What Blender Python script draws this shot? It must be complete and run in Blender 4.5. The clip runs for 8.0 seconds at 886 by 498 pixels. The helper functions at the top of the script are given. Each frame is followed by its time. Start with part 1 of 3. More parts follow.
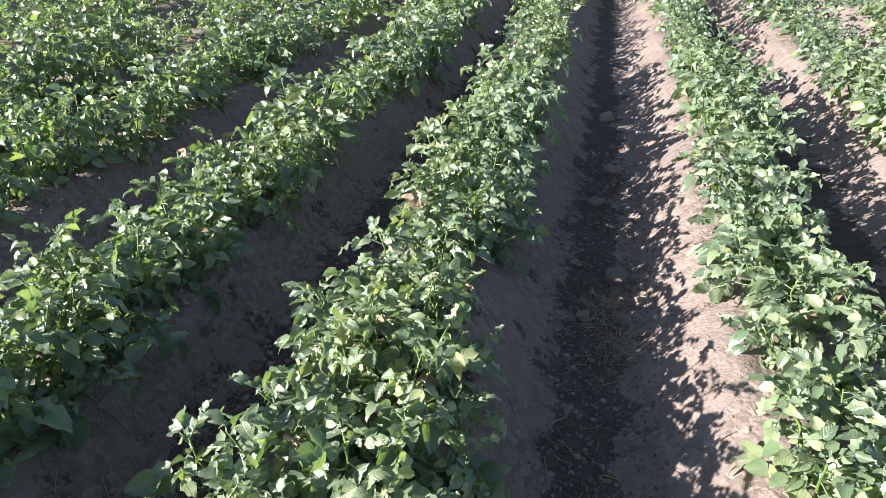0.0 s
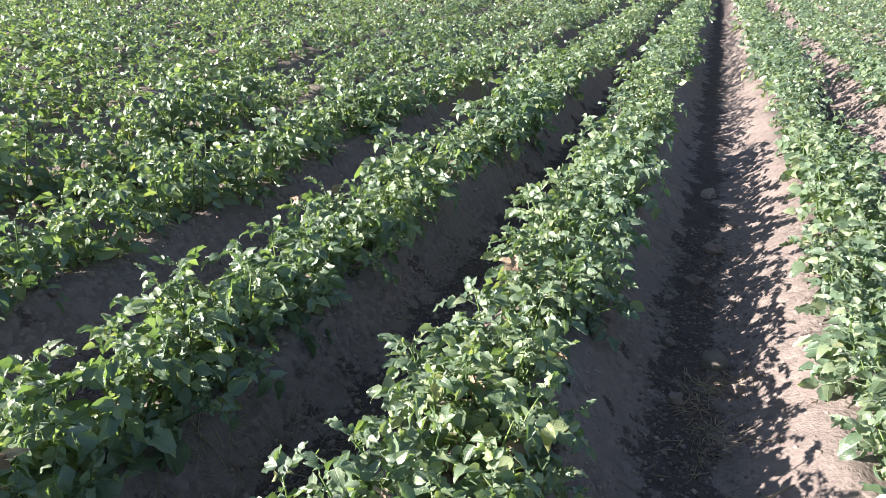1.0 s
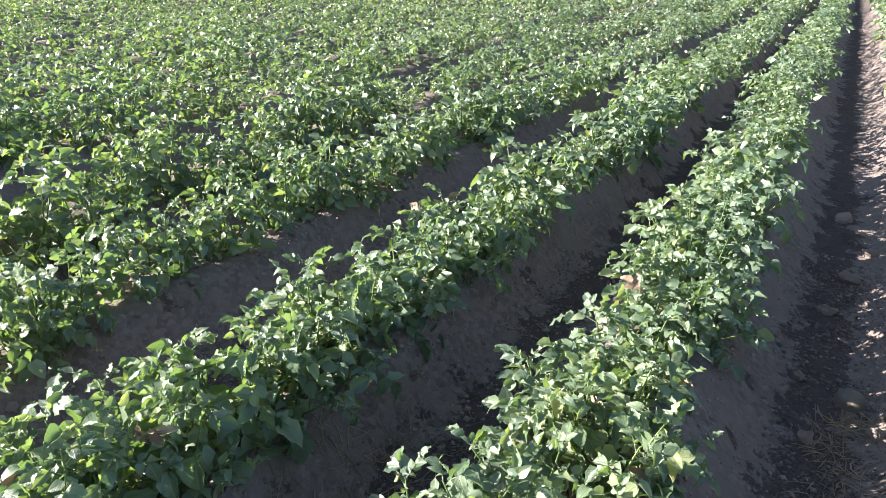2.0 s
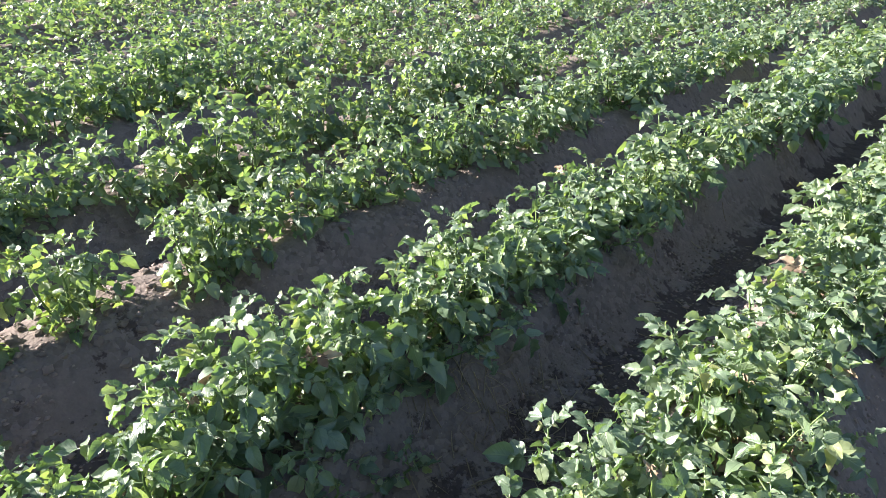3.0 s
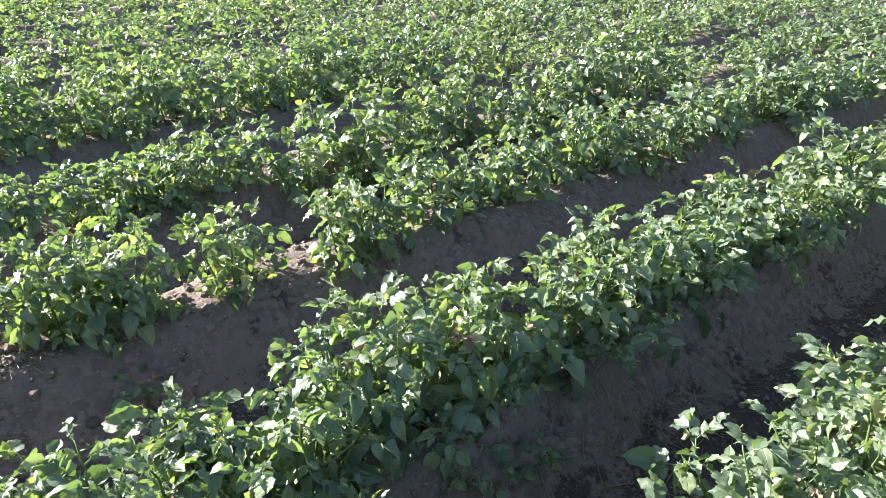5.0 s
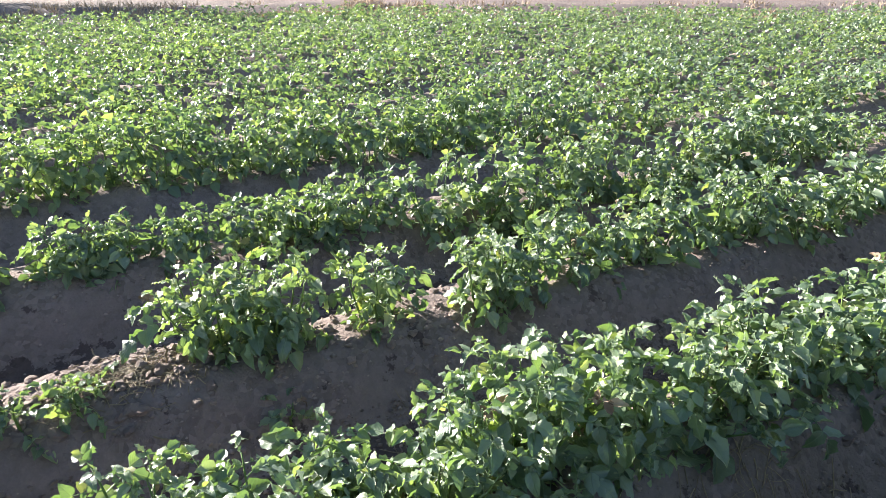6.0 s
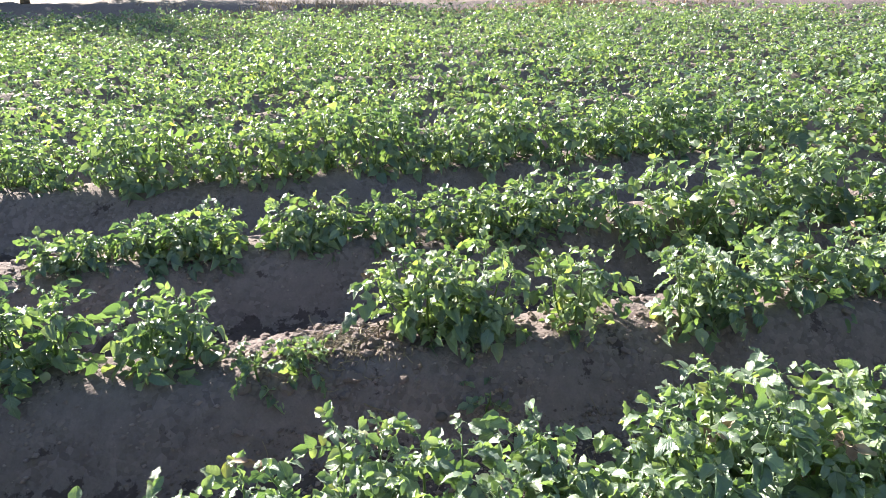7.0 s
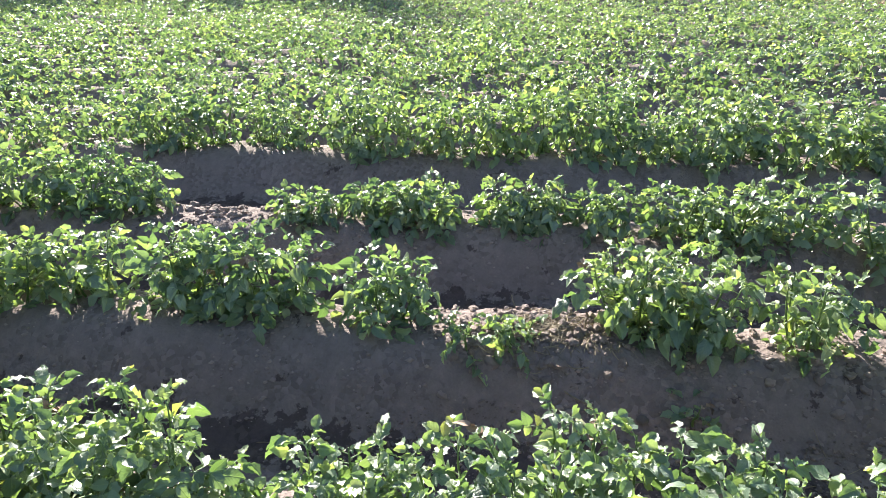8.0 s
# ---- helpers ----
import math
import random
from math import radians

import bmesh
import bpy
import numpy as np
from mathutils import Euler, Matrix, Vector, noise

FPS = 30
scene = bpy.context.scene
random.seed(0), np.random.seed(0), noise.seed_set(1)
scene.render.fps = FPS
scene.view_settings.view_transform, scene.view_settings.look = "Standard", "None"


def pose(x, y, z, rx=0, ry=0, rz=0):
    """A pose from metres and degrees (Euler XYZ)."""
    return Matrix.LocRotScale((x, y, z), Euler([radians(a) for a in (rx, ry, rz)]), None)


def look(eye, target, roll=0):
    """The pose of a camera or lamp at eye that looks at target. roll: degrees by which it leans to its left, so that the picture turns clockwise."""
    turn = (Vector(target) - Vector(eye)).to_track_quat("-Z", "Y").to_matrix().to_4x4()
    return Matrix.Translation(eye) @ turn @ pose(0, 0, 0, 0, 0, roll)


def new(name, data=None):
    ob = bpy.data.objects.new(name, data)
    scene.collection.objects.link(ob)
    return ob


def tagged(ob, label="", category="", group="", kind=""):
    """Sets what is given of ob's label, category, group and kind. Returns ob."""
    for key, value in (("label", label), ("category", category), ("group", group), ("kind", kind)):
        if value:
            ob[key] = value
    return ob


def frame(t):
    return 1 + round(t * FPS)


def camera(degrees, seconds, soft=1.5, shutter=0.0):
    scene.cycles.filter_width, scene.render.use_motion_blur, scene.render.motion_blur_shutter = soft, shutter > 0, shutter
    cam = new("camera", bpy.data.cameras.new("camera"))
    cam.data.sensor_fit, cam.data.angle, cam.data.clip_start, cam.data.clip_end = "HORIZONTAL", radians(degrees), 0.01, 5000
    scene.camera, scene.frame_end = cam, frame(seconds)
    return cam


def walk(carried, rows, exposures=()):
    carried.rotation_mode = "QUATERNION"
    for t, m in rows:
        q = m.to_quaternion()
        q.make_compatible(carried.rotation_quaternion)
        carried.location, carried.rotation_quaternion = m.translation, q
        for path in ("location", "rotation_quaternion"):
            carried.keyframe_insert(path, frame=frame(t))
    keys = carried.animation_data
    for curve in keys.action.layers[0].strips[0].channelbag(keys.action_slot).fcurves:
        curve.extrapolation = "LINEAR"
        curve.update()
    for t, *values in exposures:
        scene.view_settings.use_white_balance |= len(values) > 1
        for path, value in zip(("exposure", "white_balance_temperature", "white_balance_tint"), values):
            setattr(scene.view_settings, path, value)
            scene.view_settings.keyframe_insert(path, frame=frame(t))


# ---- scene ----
cam = camera(69.5, 8.0, soft=0.6)
PATH = [
    (0, (0.01, 0.0, 1.43), (-0.366, 1.677, 0.407), 0.6),
    (0.5, (0.001, -0.007, 1.449), (-0.516, 1.683, 0.512), -0.0),
    (1, (-0.031, -0.035, 1.457), (-0.677, 1.647, 0.588), 1.7),
    (1.5, (-0.058, -0.038, 1.461), (-0.786, 1.614, 0.599), 1.1),
    (2, (-0.104, -0.073, 1.473), (-1.02, 1.485, 0.615), 0.9),
    (2.2, (-0.114, -0.113, 1.485), (-1.127, 1.379, 0.621), 0.8),
    (3.3, (-0.169, -0.172, 1.448), (-1.354, 1.101, 0.461), 0.6),
    (3.5, (-0.17, -0.177, 1.438), (-1.356, 1.077, 0.428), 0.5),
    (4, (-0.178, -0.196, 1.409), (-1.371, 0.984, 0.321), -0.6),
    (4.5, (-0.183, -0.223, 1.41), (-1.443, 0.935, 0.375), 0.1),
    (5, (-0.202, -0.264, 1.431), (-1.617, 0.792, 0.492), 0.0),
    (5.2, (-0.207, -0.287, 1.445), (-1.699, 0.699, 0.55), -0.0),
    (6.3, (-0.226, -0.38, 1.48), (-1.915, 0.326, 0.675), 0.1),
    (6.5, (-0.246, -0.407, 1.487), (-1.961, 0.227, 0.677), 0.1),
    (7, (-0.249, -0.495, 1.483), (-2.053, -0.209, 0.668), -1.1),
    (7.5, (-0.261, -0.562, 1.485), (-2.073, -0.592, 0.639), -0.2),
    (8, (-0.243, -0.63, 1.488), (-2.033, -0.9, 0.638), -0.7),
]
EXPOSURES = [(0.0, 1.74), (1.5, 1.80), (2.0, 1.96), (3.5, 2.04), (5.0, 2.10), (6.5, 2.04), (8.0, 2.18)]
walk(cam, [(t, look(eye, target, roll)) for t, eye, target, roll in PATH], EXPOSURES)

# ---- world, sun ----
SUN_YAW, SUN_UP = 120.0, 20.8      # degrees left of +y, degrees over the horizon
to_sun = Vector((-math.sin(radians(SUN_YAW)) * math.cos(radians(SUN_UP)), math.cos(radians(SUN_YAW)) * math.cos(radians(SUN_UP)), math.sin(radians(SUN_UP))))
world = bpy.data.worlds.new("sky")
scene.world = world
world.use_nodes = True
wn = world.node_tree.nodes
sky = wn.new("ShaderNodeTexSky")
sky.sky_type, sky.sun_disc = "NISHITA", False
sky.sun_elevation = radians(SUN_UP)
sky.sun_rotation = math.atan2(to_sun.x, to_sun.y)
sky.air_density, sky.dust_density = 1.0, 0.6
world.node_tree.links.new(sky.outputs[0], wn["Background"].inputs[0])
wn["Background"].inputs[1].default_value = 0.057
lamp = bpy.data.lights.new("sun", "SUN")
lamp.energy, lamp.angle, lamp.color = 5.0, radians(0.53), (1.0, 0.94, 0.84)
sun = new("sun", lamp)
sun.matrix_world = look(to_sun * 60, (0, 0, 0))

# ---- materials ----
def material(name):
    m = bpy.data.materials.new(name)
    m.use_nodes = True
    nt = m.node_tree
    return m, nt, nt.nodes["Principled BSDF"]


def node(nt, kind, **values):
    n = nt.nodes.new("ShaderNode" + kind)
    for key, value in values.items():
        n.inputs[key.replace("_", " ")].default_value = value
    return n


def ramp(nt, fac, stops):
    n = nt.nodes.new("ShaderNodeValToRGB")
    while len(n.color_ramp.elements) < len(stops):
        n.color_ramp.elements.new(0.5)
    for e, (p, c) in zip(n.color_ramp.elements, stops):
        e.position, e.color = p, (*c, 1)
    nt.links.new(fac, n.inputs[0])
    return n


def maths(nt, op, a, b=None):
    n = nt.nodes.new("ShaderNodeMath")
    n.operation = op
    for i, v in enumerate((a, b)):
        if v is None:
            continue
        if isinstance(v, (int, float)):
            n.inputs[i].default_value = v
        else:
            nt.links.new(v, n.inputs[i])
    return n.outputs[0]


def mix(nt, fac, a, b, blend="MIX"):
    n = nt.nodes.new("ShaderNodeMix")
    n.data_type, n.blend_type = "RGBA", blend
    for sock, v in ((n.inputs[0], fac), (n.inputs[6], a), (n.inputs[7], b)):
        if isinstance(v, (int, float)):
            sock.default_value = v
        elif isinstance(v, tuple):
            sock.default_value = (*v, 1)
        else:
            nt.links.new(v, sock)
    return n.outputs[2]


def leaf_material(name, veins):
    m, nt, p = material(name)
    info, geo = nt.nodes.new("ShaderNodeObjectInfo"), nt.nodes.new("ShaderNodeNewGeometry")
    rnd = maths(nt, "FRACT", maths(nt, "ADD", info.outputs["Random"], geo.outputs["Random Per Island"]))
    base = ramp(nt, rnd, [(0.0, (0.042, 0.084, 0.053)), (0.40, (0.094, 0.150, 0.092)), (0.8, (0.190, 0.248, 0.162)), (0.985, (0.26, 0.30, 0.18)), (0.997, (0.30, 0.29, 0.14))])
    tex = nt.nodes.new("ShaderNodeTexCoord")
    blot = node(nt, "TexNoise", Scale=26.0, Detail=3.0)
    nt.links.new(tex.outputs["Object"], blot.inputs["Vector"])
    colour = mix(nt, maths(nt, "MULTIPLY", blot.outputs["Fac"], 0.36), base.outputs[0], (0.192, 0.240, 0.166))
    if veins:
        uv = nt.nodes.new("ShaderNodeSeparateXYZ")
        nt.links.new(tex.outputs["UV"], uv.inputs[0])
        across = maths(nt, "ABSOLUTE", maths(nt, "SUBTRACT", uv.outputs[0], 0.5))
        rib = maths(nt, "SUBTRACT", 1.0, maths(nt, "MINIMUM", maths(nt, "MULTIPLY", across, 22.0), 1.0))
        side = maths(nt, "SINE", maths(nt, "MULTIPLY", maths(nt, "ADD", maths(nt, "SUBTRACT", uv.outputs[1], maths(nt, "MULTIPLY", across, 0.75)), maths(nt, "MULTIPLY", blot.outputs["Fac"], 0.26)), 38.0))
        side_line = maths(nt, "POWER", maths(nt, "MULTIPLY", maths(nt, "ADD", side, 1.0), 0.5), 5.0)
        line = maths(nt, "MAXIMUM", rib, maths(nt, "MULTIPLY", side_line, 0.30))
        colour = mix(nt, maths(nt, "MULTIPLY", line, 0.22), colour, (0.24, 0.31, 0.15))
        quilt = maths(nt, "SUBTRACT", maths(nt, "MULTIPLY", side_line, -0.30), maths(nt, "MULTIPLY", rib, 0.9))
        crump = node(nt, "TexNoise", Scale=95.0, Detail=3.0)
        nt.links.new(tex.outputs["Object"], crump.inputs["Vector"])
        height = maths(nt, "ADD", quilt, maths(nt, "ADD", maths(nt, "MULTIPLY", blot.outputs["Fac"], 2.4), maths(nt, "MULTIPLY", crump.outputs["Fac"], 0.5)))
        pucker = node(nt, "TexVoronoi", Scale=105.0, Randomness=1.0)
        pucker.feature = "SMOOTH_F1"
        nt.links.new(tex.outputs["Object"], pucker.inputs["Vector"])
        height = maths(nt, "SUBTRACT", height, maths(nt, "MULTIPLY", pucker.outputs["Distance"], 0.4))
        bump = node(nt, "Bump", Strength=0.45, Distance=0.003)
        nt.links.new(height, bump.inputs["Height"])
    else:
        bump = node(nt, "Bump", Strength=0.4, Distance=0.006)
        nt.links.new(blot.outputs["Fac"], bump.inputs["Height"])
    patch = node(nt, "TexNoise", Scale=1.1, Detail=3.0)
    nt.links.new(geo.outputs["Position"], patch.inputs["Vector"])
    tint = ramp(nt, patch.outputs["Fac"], [(0.32, (0.80, 0.87, 0.90)), (0.5, (1.0, 1.0, 1.0)), (0.68, (1.12, 1.10, 0.94))])
    colour = mix(nt, 1.0, colour, tint.outputs[0], "MULTIPLY")
    nt.links.new(colour, p.inputs["Base Color"])
    nt.links.new(bump.outputs[0], p.inputs["Normal"])
    p.inputs["Roughness"].default_value = 0.37
    p.inputs["Specular IOR Level"].default_value = 1.0
    p.inputs["Sheen Weight"].default_value = 0.15
    thin = nt.nodes.new("ShaderNodeBsdfTranslucent")
    glow = mix(nt, 1.0, colour, (2.5, 2.7, 0.9), "MULTIPLY")
    nt.links.new(glow, thin.inputs[0])
    nt.links.new(bump.outputs[0], thin.inputs["Normal"])
    both = node(nt, "MixShader", Fac=0.25)
    nt.links.new(p.outputs[0], both.inputs[1])
    nt.links.new(thin.outputs[0], both.inputs[2])
    nt.links.new(both.outputs[0], nt.nodes["Material Output"].inputs[0])
    return m


def soil_material(name, light, dark, scale=1.0, darker=True):
    m, nt, p = material(name)
    tex = nt.nodes.new("ShaderNodeTexCoord")
    geo = nt.nodes.new("ShaderNodeNewGeometry")
    where = geo.outputs["Position"]
    big = node(nt, "TexNoise", Scale=1.3 * scale, Detail=5.0, Roughness=0.6)
    mid = node(nt, "TexNoise", Scale=17.0 * scale, Detail=6.0, Roughness=0.65)
    fine = node(nt, "TexNoise", Scale=120.0 * scale, Detail=4.0, Roughness=0.7)
    grit = node(nt, "TexVoronoi", Scale=75.0 * scale)
    for n in (big, mid, fine, grit):
        nt.links.new(where, n.inputs["Vector"])
    a = ramp(nt, mid.outputs["Fac"], [(0.25, dark), (0.55, tuple(0.5 * (u + v) for u, v in zip(light, dark))), (0.75, light)])
    b = mix(nt, maths(nt, "MULTIPLY", big.outputs["Fac"], 0.7), a.outputs[0], light)
    c = mix(nt, maths(nt, "MULTIPLY", fine.outputs["Fac"], 0.45), b, tuple(v * 0.55 for v in dark))
    lumps = node(nt, "TexVoronoi", Scale=46.0 * scale, Randomness=1.0)
    bent = node(nt, "TexNoise", Scale=30.0 * scale, Detail=3.0)
    nt.links.new(where, bent.inputs["Vector"])
    moved = nt.nodes.new("ShaderNodeVectorMath")
    moved.operation = "MULTIPLY_ADD"
    nt.links.new(bent.outputs["Color"], moved.inputs[0])
    moved.inputs[1].default_value = (0.010, 0.010, 0.010)
    nt.links.new(where, moved.inputs[2])
    nt.links.new(moved.outputs[0], lumps.inputs["Vector"])
    spread = node(nt, "TexNoise", Scale=5.0, Detail=6.0, Roughness=0.65)
    nt.links.new(where, spread.inputs["Vector"])
    crumbly = ramp(nt, spread.outputs["Fac"], [(0.46, (0, 0, 0)), (0.52, (1, 1, 1))])
    tone = nt.nodes.new("ShaderNodeSeparateXYZ")
    nt.links.new(lumps.outputs["Color"], tone.inputs[0])
    crumb_tone = ramp(nt, tone.outputs[0], [(0.0, tuple(v * 0.7 for v in dark)), (0.6, tuple(0.35 * u + 0.65 * v for u, v in zip(light, dark))), (1.0, tuple(0.8 * u + 0.2 * v for u, v in zip(light, dark)))])
    c = mix(nt, maths(nt, "MULTIPLY", crumbly.outputs[0], 0.5), c, crumb_tone.outputs[0])
    # darker blotches, denser towards the middle of each furrow
    if darker:
        furrow_attr = nt.nodes.new("ShaderNodeAttribute")
        furrow_attr.attribute_name = "furrow_tone"
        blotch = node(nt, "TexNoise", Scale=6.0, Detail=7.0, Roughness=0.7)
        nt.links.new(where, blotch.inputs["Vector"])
        level = maths(nt, "ADD", furrow_attr.outputs["Fac"], maths(nt, "MULTIPLY", maths(nt, "SUBTRACT", blotch.outputs["Fac"], 0.5), 3.8))
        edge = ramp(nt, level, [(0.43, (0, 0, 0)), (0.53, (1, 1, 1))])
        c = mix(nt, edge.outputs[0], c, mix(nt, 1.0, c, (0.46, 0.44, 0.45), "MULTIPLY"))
    nt.links.new(c, p.inputs["Base Color"])
    p.inputs["Roughness"].default_value = 0.95
    p.inputs["Specular IOR Level"].default_value = 0.12
    h = maths(nt, "ADD", maths(nt, "MULTIPLY", mid.outputs["Fac"], 1.6), maths(nt, "ADD", maths(nt, "MULTIPLY", fine.outputs["Fac"], 0.9), maths(nt, "MULTIPLY", grit.outputs["Distance"], 0.6)))
    h = maths(nt, "SUBTRACT", h, maths(nt, "MULTIPLY", maths(nt, "MULTIPLY", lumps.outputs["Distance"], crumbly.outputs[0]), 1.1))
    bump = node(nt, "Bump", Strength=0.6, Distance=0.008)
    nt.links.new(h, bump.inputs["Height"])
    nt.links.new(bump.outputs[0], p.inputs["Normal"])
    return m


def plain_material(name, stops, scale=40.0, rough=0.8, bump_by=0.003):
    m, nt, p = material(name)
    tex, info, geo = nt.nodes.new("ShaderNodeTexCoord"), nt.nodes.new("ShaderNodeObjectInfo"), nt.nodes.new("ShaderNodeNewGeometry")
    n = node(nt, "TexNoise", Scale=scale, Detail=5.0)
    nt.links.new(tex.outputs["Object"], n.inputs["Vector"])
    r = maths(nt, "FRACT", maths(nt, "ADD", info.outputs["Random"], geo.outputs["Random Per Island"]))
    f = maths(nt, "ADD", maths(nt, "MULTIPLY", n.outputs["Fac"], 0.55), maths(nt, "MULTIPLY", r, 0.45))
    c = ramp(nt, f, stops)
    nt.links.new(c.outputs[0], p.inputs["Base Color"])
    p.inputs["Roughness"].default_value = rough
    bump = node(nt, "Bump", Strength=0.6, Distance=bump_by)
    nt.links.new(n.outputs["Fac"], bump.inputs["Height"])
    nt.links.new(bump.outputs[0], p.inputs["Normal"])
    return m


LEAF = leaf_material("potato_leaf", True)
LEAF_FAR = leaf_material("potato_leaf_distant", False)
STEM = plain_material("potato_stem", [(0.2, (0.07, 0.13, 0.035)), (0.6, (0.12, 0.19, 0.05)), (0.9, (0.19, 0.24, 0.08))], 60, 0.5, 0.001)
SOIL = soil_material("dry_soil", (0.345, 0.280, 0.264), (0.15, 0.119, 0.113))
CLOD = plain_material("soil_clod", [(0.2, (0.19, 0.145, 0.132)), (0.55, (0.30, 0.235, 0.214)), (0.9, (0.41, 0.325, 0.298))], 55, 0.95, 0.012)
# the clod ramp at about 0.6 of its brightness
DARKER_CLOD = plain_material("darker_soil_clod", [(0.2, (0.11, 0.085, 0.078)), (0.55, (0.18, 0.14, 0.129)), (0.9, (0.28, 0.222, 0.204))], 55, 0.95, 0.012)
STONE = plain_material("dusty_stone", [(0.2, (0.12, 0.10, 0.09)), (0.6, (0.19, 0.16, 0.145)), (0.9, (0.27, 0.235, 0.21))], 30, 0.95, 0.006)
STRAW = plain_material("dry_straw", [(0.2, (0.15, 0.11, 0.075)), (0.55, (0.27, 0.21, 0.14)), (0.9, (0.42, 0.34, 0.23))], 80, 0.7, 0.001)
DRY_GRASS = plain_material("dry_grass", [(0.2, (0.26, 0.17, 0.11)), (0.55, (0.46, 0.34, 0.22)), (0.9, (0.62, 0.50, 0.36))], 20, 0.8, 0.002)
DEAD = plain_material("withered_leaf", [(0.2, (0.14, 0.09, 0.065)), (0.6, (0.30, 0.22, 0.16)), (0.9, (0.46, 0.38, 0.29))], 30, 0.8, 0.002)
BARK = plain_material("bark", [(0.2, (0.07, 0.05, 0.035)), (0.6, (0.14, 0.105, 0.08)), (0.9, (0.22, 0.18, 0.14))], 9, 0.9, 0.02)

# ---- the field's plan ----
ROWS_X = [0.70, -0.42, -1.27, -2.22, -3.18, -4.38]
while ROWS_X[-1] > -18.4:
    ROWS_X.append(ROWS_X[-1] - 0.96)
ROWS_X = [3.6, 2.64, 1.68] + ROWS_X
CREST, FURROW = 0.245, 0.02
rng = np.random.default_rng(11)


def value_noise(x, y, size, seed):
    """Smooth noise between -1 and 1 with features of that size in metres."""
    x, y = np.asarray(x, float) / size, np.asarray(y, float) / size
    i, j = np.floor(x).astype(np.int64), np.floor(y).astype(np.int64)
    u, v = x - i, y - j
    u, v = u * u * (3 - 2 * u), v * v * (3 - 2 * v)

    def h(a, b):
        n = (a * 374761393 + b * 668265263 + seed * 1442695041) & 0xFFFFFFFF
        n = ((n ^ (n >> 13)) * 1274126177) & 0xFFFFFFFF
        return ((n ^ (n >> 16)) & 0xFFFF) / 32767.5 - 1

    return (h(i, j) * (1 - u) + h(i + 1, j) * u) * (1 - v) + (h(i, j + 1) * (1 - u) + h(i + 1, j + 1) * u) * v


def field_mask(x, y):
    """1 inside the planted field, 0 outside, with a short slope between."""
    return np.clip(field_edge(x, y) / 0.8, 0, 1)


def field_edge(x, y):
    """Metres inside the field's edge."""
    return np.minimum(x + 19.4 + 0.75 * np.clip(-3.5 - y, 0, 9), (12.5 + 1.75 * (x + 12.0) - y) / 2.0 + 2.6)


def ground_z(x, y):
    x, y = np.asarray(x, float), np.asarray(y, float)
    xs = np.array(sorted(ROWS_X))
    mids = np.concatenate([[xs[0] - 0.48], (xs[1:] + xs[:-1]) / 2, [xs[-1] + 0.48]])
    bent = x + 0.035 * value_noise(x * 0 + 3, y, 1.3, 5) + 0.025 * value_noise(x, y, 0.5, 6)
    k = np.clip(np.searchsorted(mids, bent) - 1, 0, len(xs) - 1)
    half_l, half_r = xs[k] - mids[k], mids[k + 1] - xs[k]
    off = bent - xs[k]
    s = np.where(off < 0, -off / half_l, off / half_r)
    t = np.clip((s - 0.16) / 0.68, 0, 1)
    ridge = 1 - t * t * (3 - 2 * t)
    ridge = np.where(s > 1.02, 0, ridge)
    crest = CREST + 0.025 * value_noise(x * 0 + k * 7.0, y, 0.6, 9)
    rough = 0.014 * value_noise(x, y, 0.22, 1) + 0.005 * value_noise(x + 0.05 * value_noise(x, y, 0.2, 8), y, 0.13, 2)
    lumps = np.maximum(value_noise(x + y * 0.6, y - x * 0.6, 0.09, 4), 0.35) - 0.35
    inside = field_mask(x, y)
    flat = 0.10 + 0.05 * value_noise(x, y, 2.5, 12) + 0.30 * np.exp(-((field_edge(x, y) + 2.6) / 0.8) ** 2) + 0.05 * value_noise(x, y, 0.7, 13)
    return inside * (FURROW + ridge * (crest - FURROW) + rough + 0.022 * lumps) + (1 - inside) * (flat + rough)


def mesh_from(name, verts, faces, mat, uvs=None, smooth=True):
    me = bpy.data.meshes.new(name)
    me.from_pydata([tuple(v) for v in verts], [], [tuple(f) for f in faces])
    if uvs is not None:
        layer = me.uv_layers.new(name="UVMap")
        idx = np.empty(len(me.loops), dtype=np.int32)
        me.loops.foreach_get("vertex_index", idx)
        layer.data.foreach_set("uv", np.asarray(uvs, dtype=np.float32)[idx].ravel())
    if smooth:
        me.polygons.foreach_set("use_smooth", np.ones(len(me.polygons), dtype=bool))
    me.materials.append(mat)
    me.update()
    return me


def big_mesh(name, verts, quads, tris, mat, smooth=True):
    """A large mesh from arrays of corners, quads and triangles."""
    me = bpy.data.meshes.new(name)
    me.vertices.add(len(verts))
    me.vertices.foreach_set("co", np.asarray(verts, dtype=np.float32).ravel())
    loops = np.concatenate([np.asarray(quads, np.int32).ravel(), np.asarray(tris, np.int32).ravel()])
    me.loops.add(len(loops))
    me.loops.foreach_set("vertex_index", loops)
    nq, ntri = len(quads), len(tris)
    starts = np.concatenate([np.arange(nq) * 4, nq * 4 + np.arange(ntri) * 3]).astype(np.int32)
    me.polygons.add(nq + ntri)
    me.polygons.foreach_set("loop_start", starts)
    me.polygons.foreach_set("use_smooth", np.full(nq + ntri, smooth))
    me.update(calc_edges=True)
    me.materials.append(mat)
    return me


def part(name, me, parent, m=None, label=""):
    ob = new(name, me)
    ob.parent = parent
    if m is not None:
        ob.matrix_basis = m
    if label:
        ob["label"] = label
    return ob


# ---- ground ----
def spaced(*spans):
    out = [np.arange(a, b, step) for a, b, step in spans]
    return np.concatenate(out + [np.array([spans[-1][1]])])


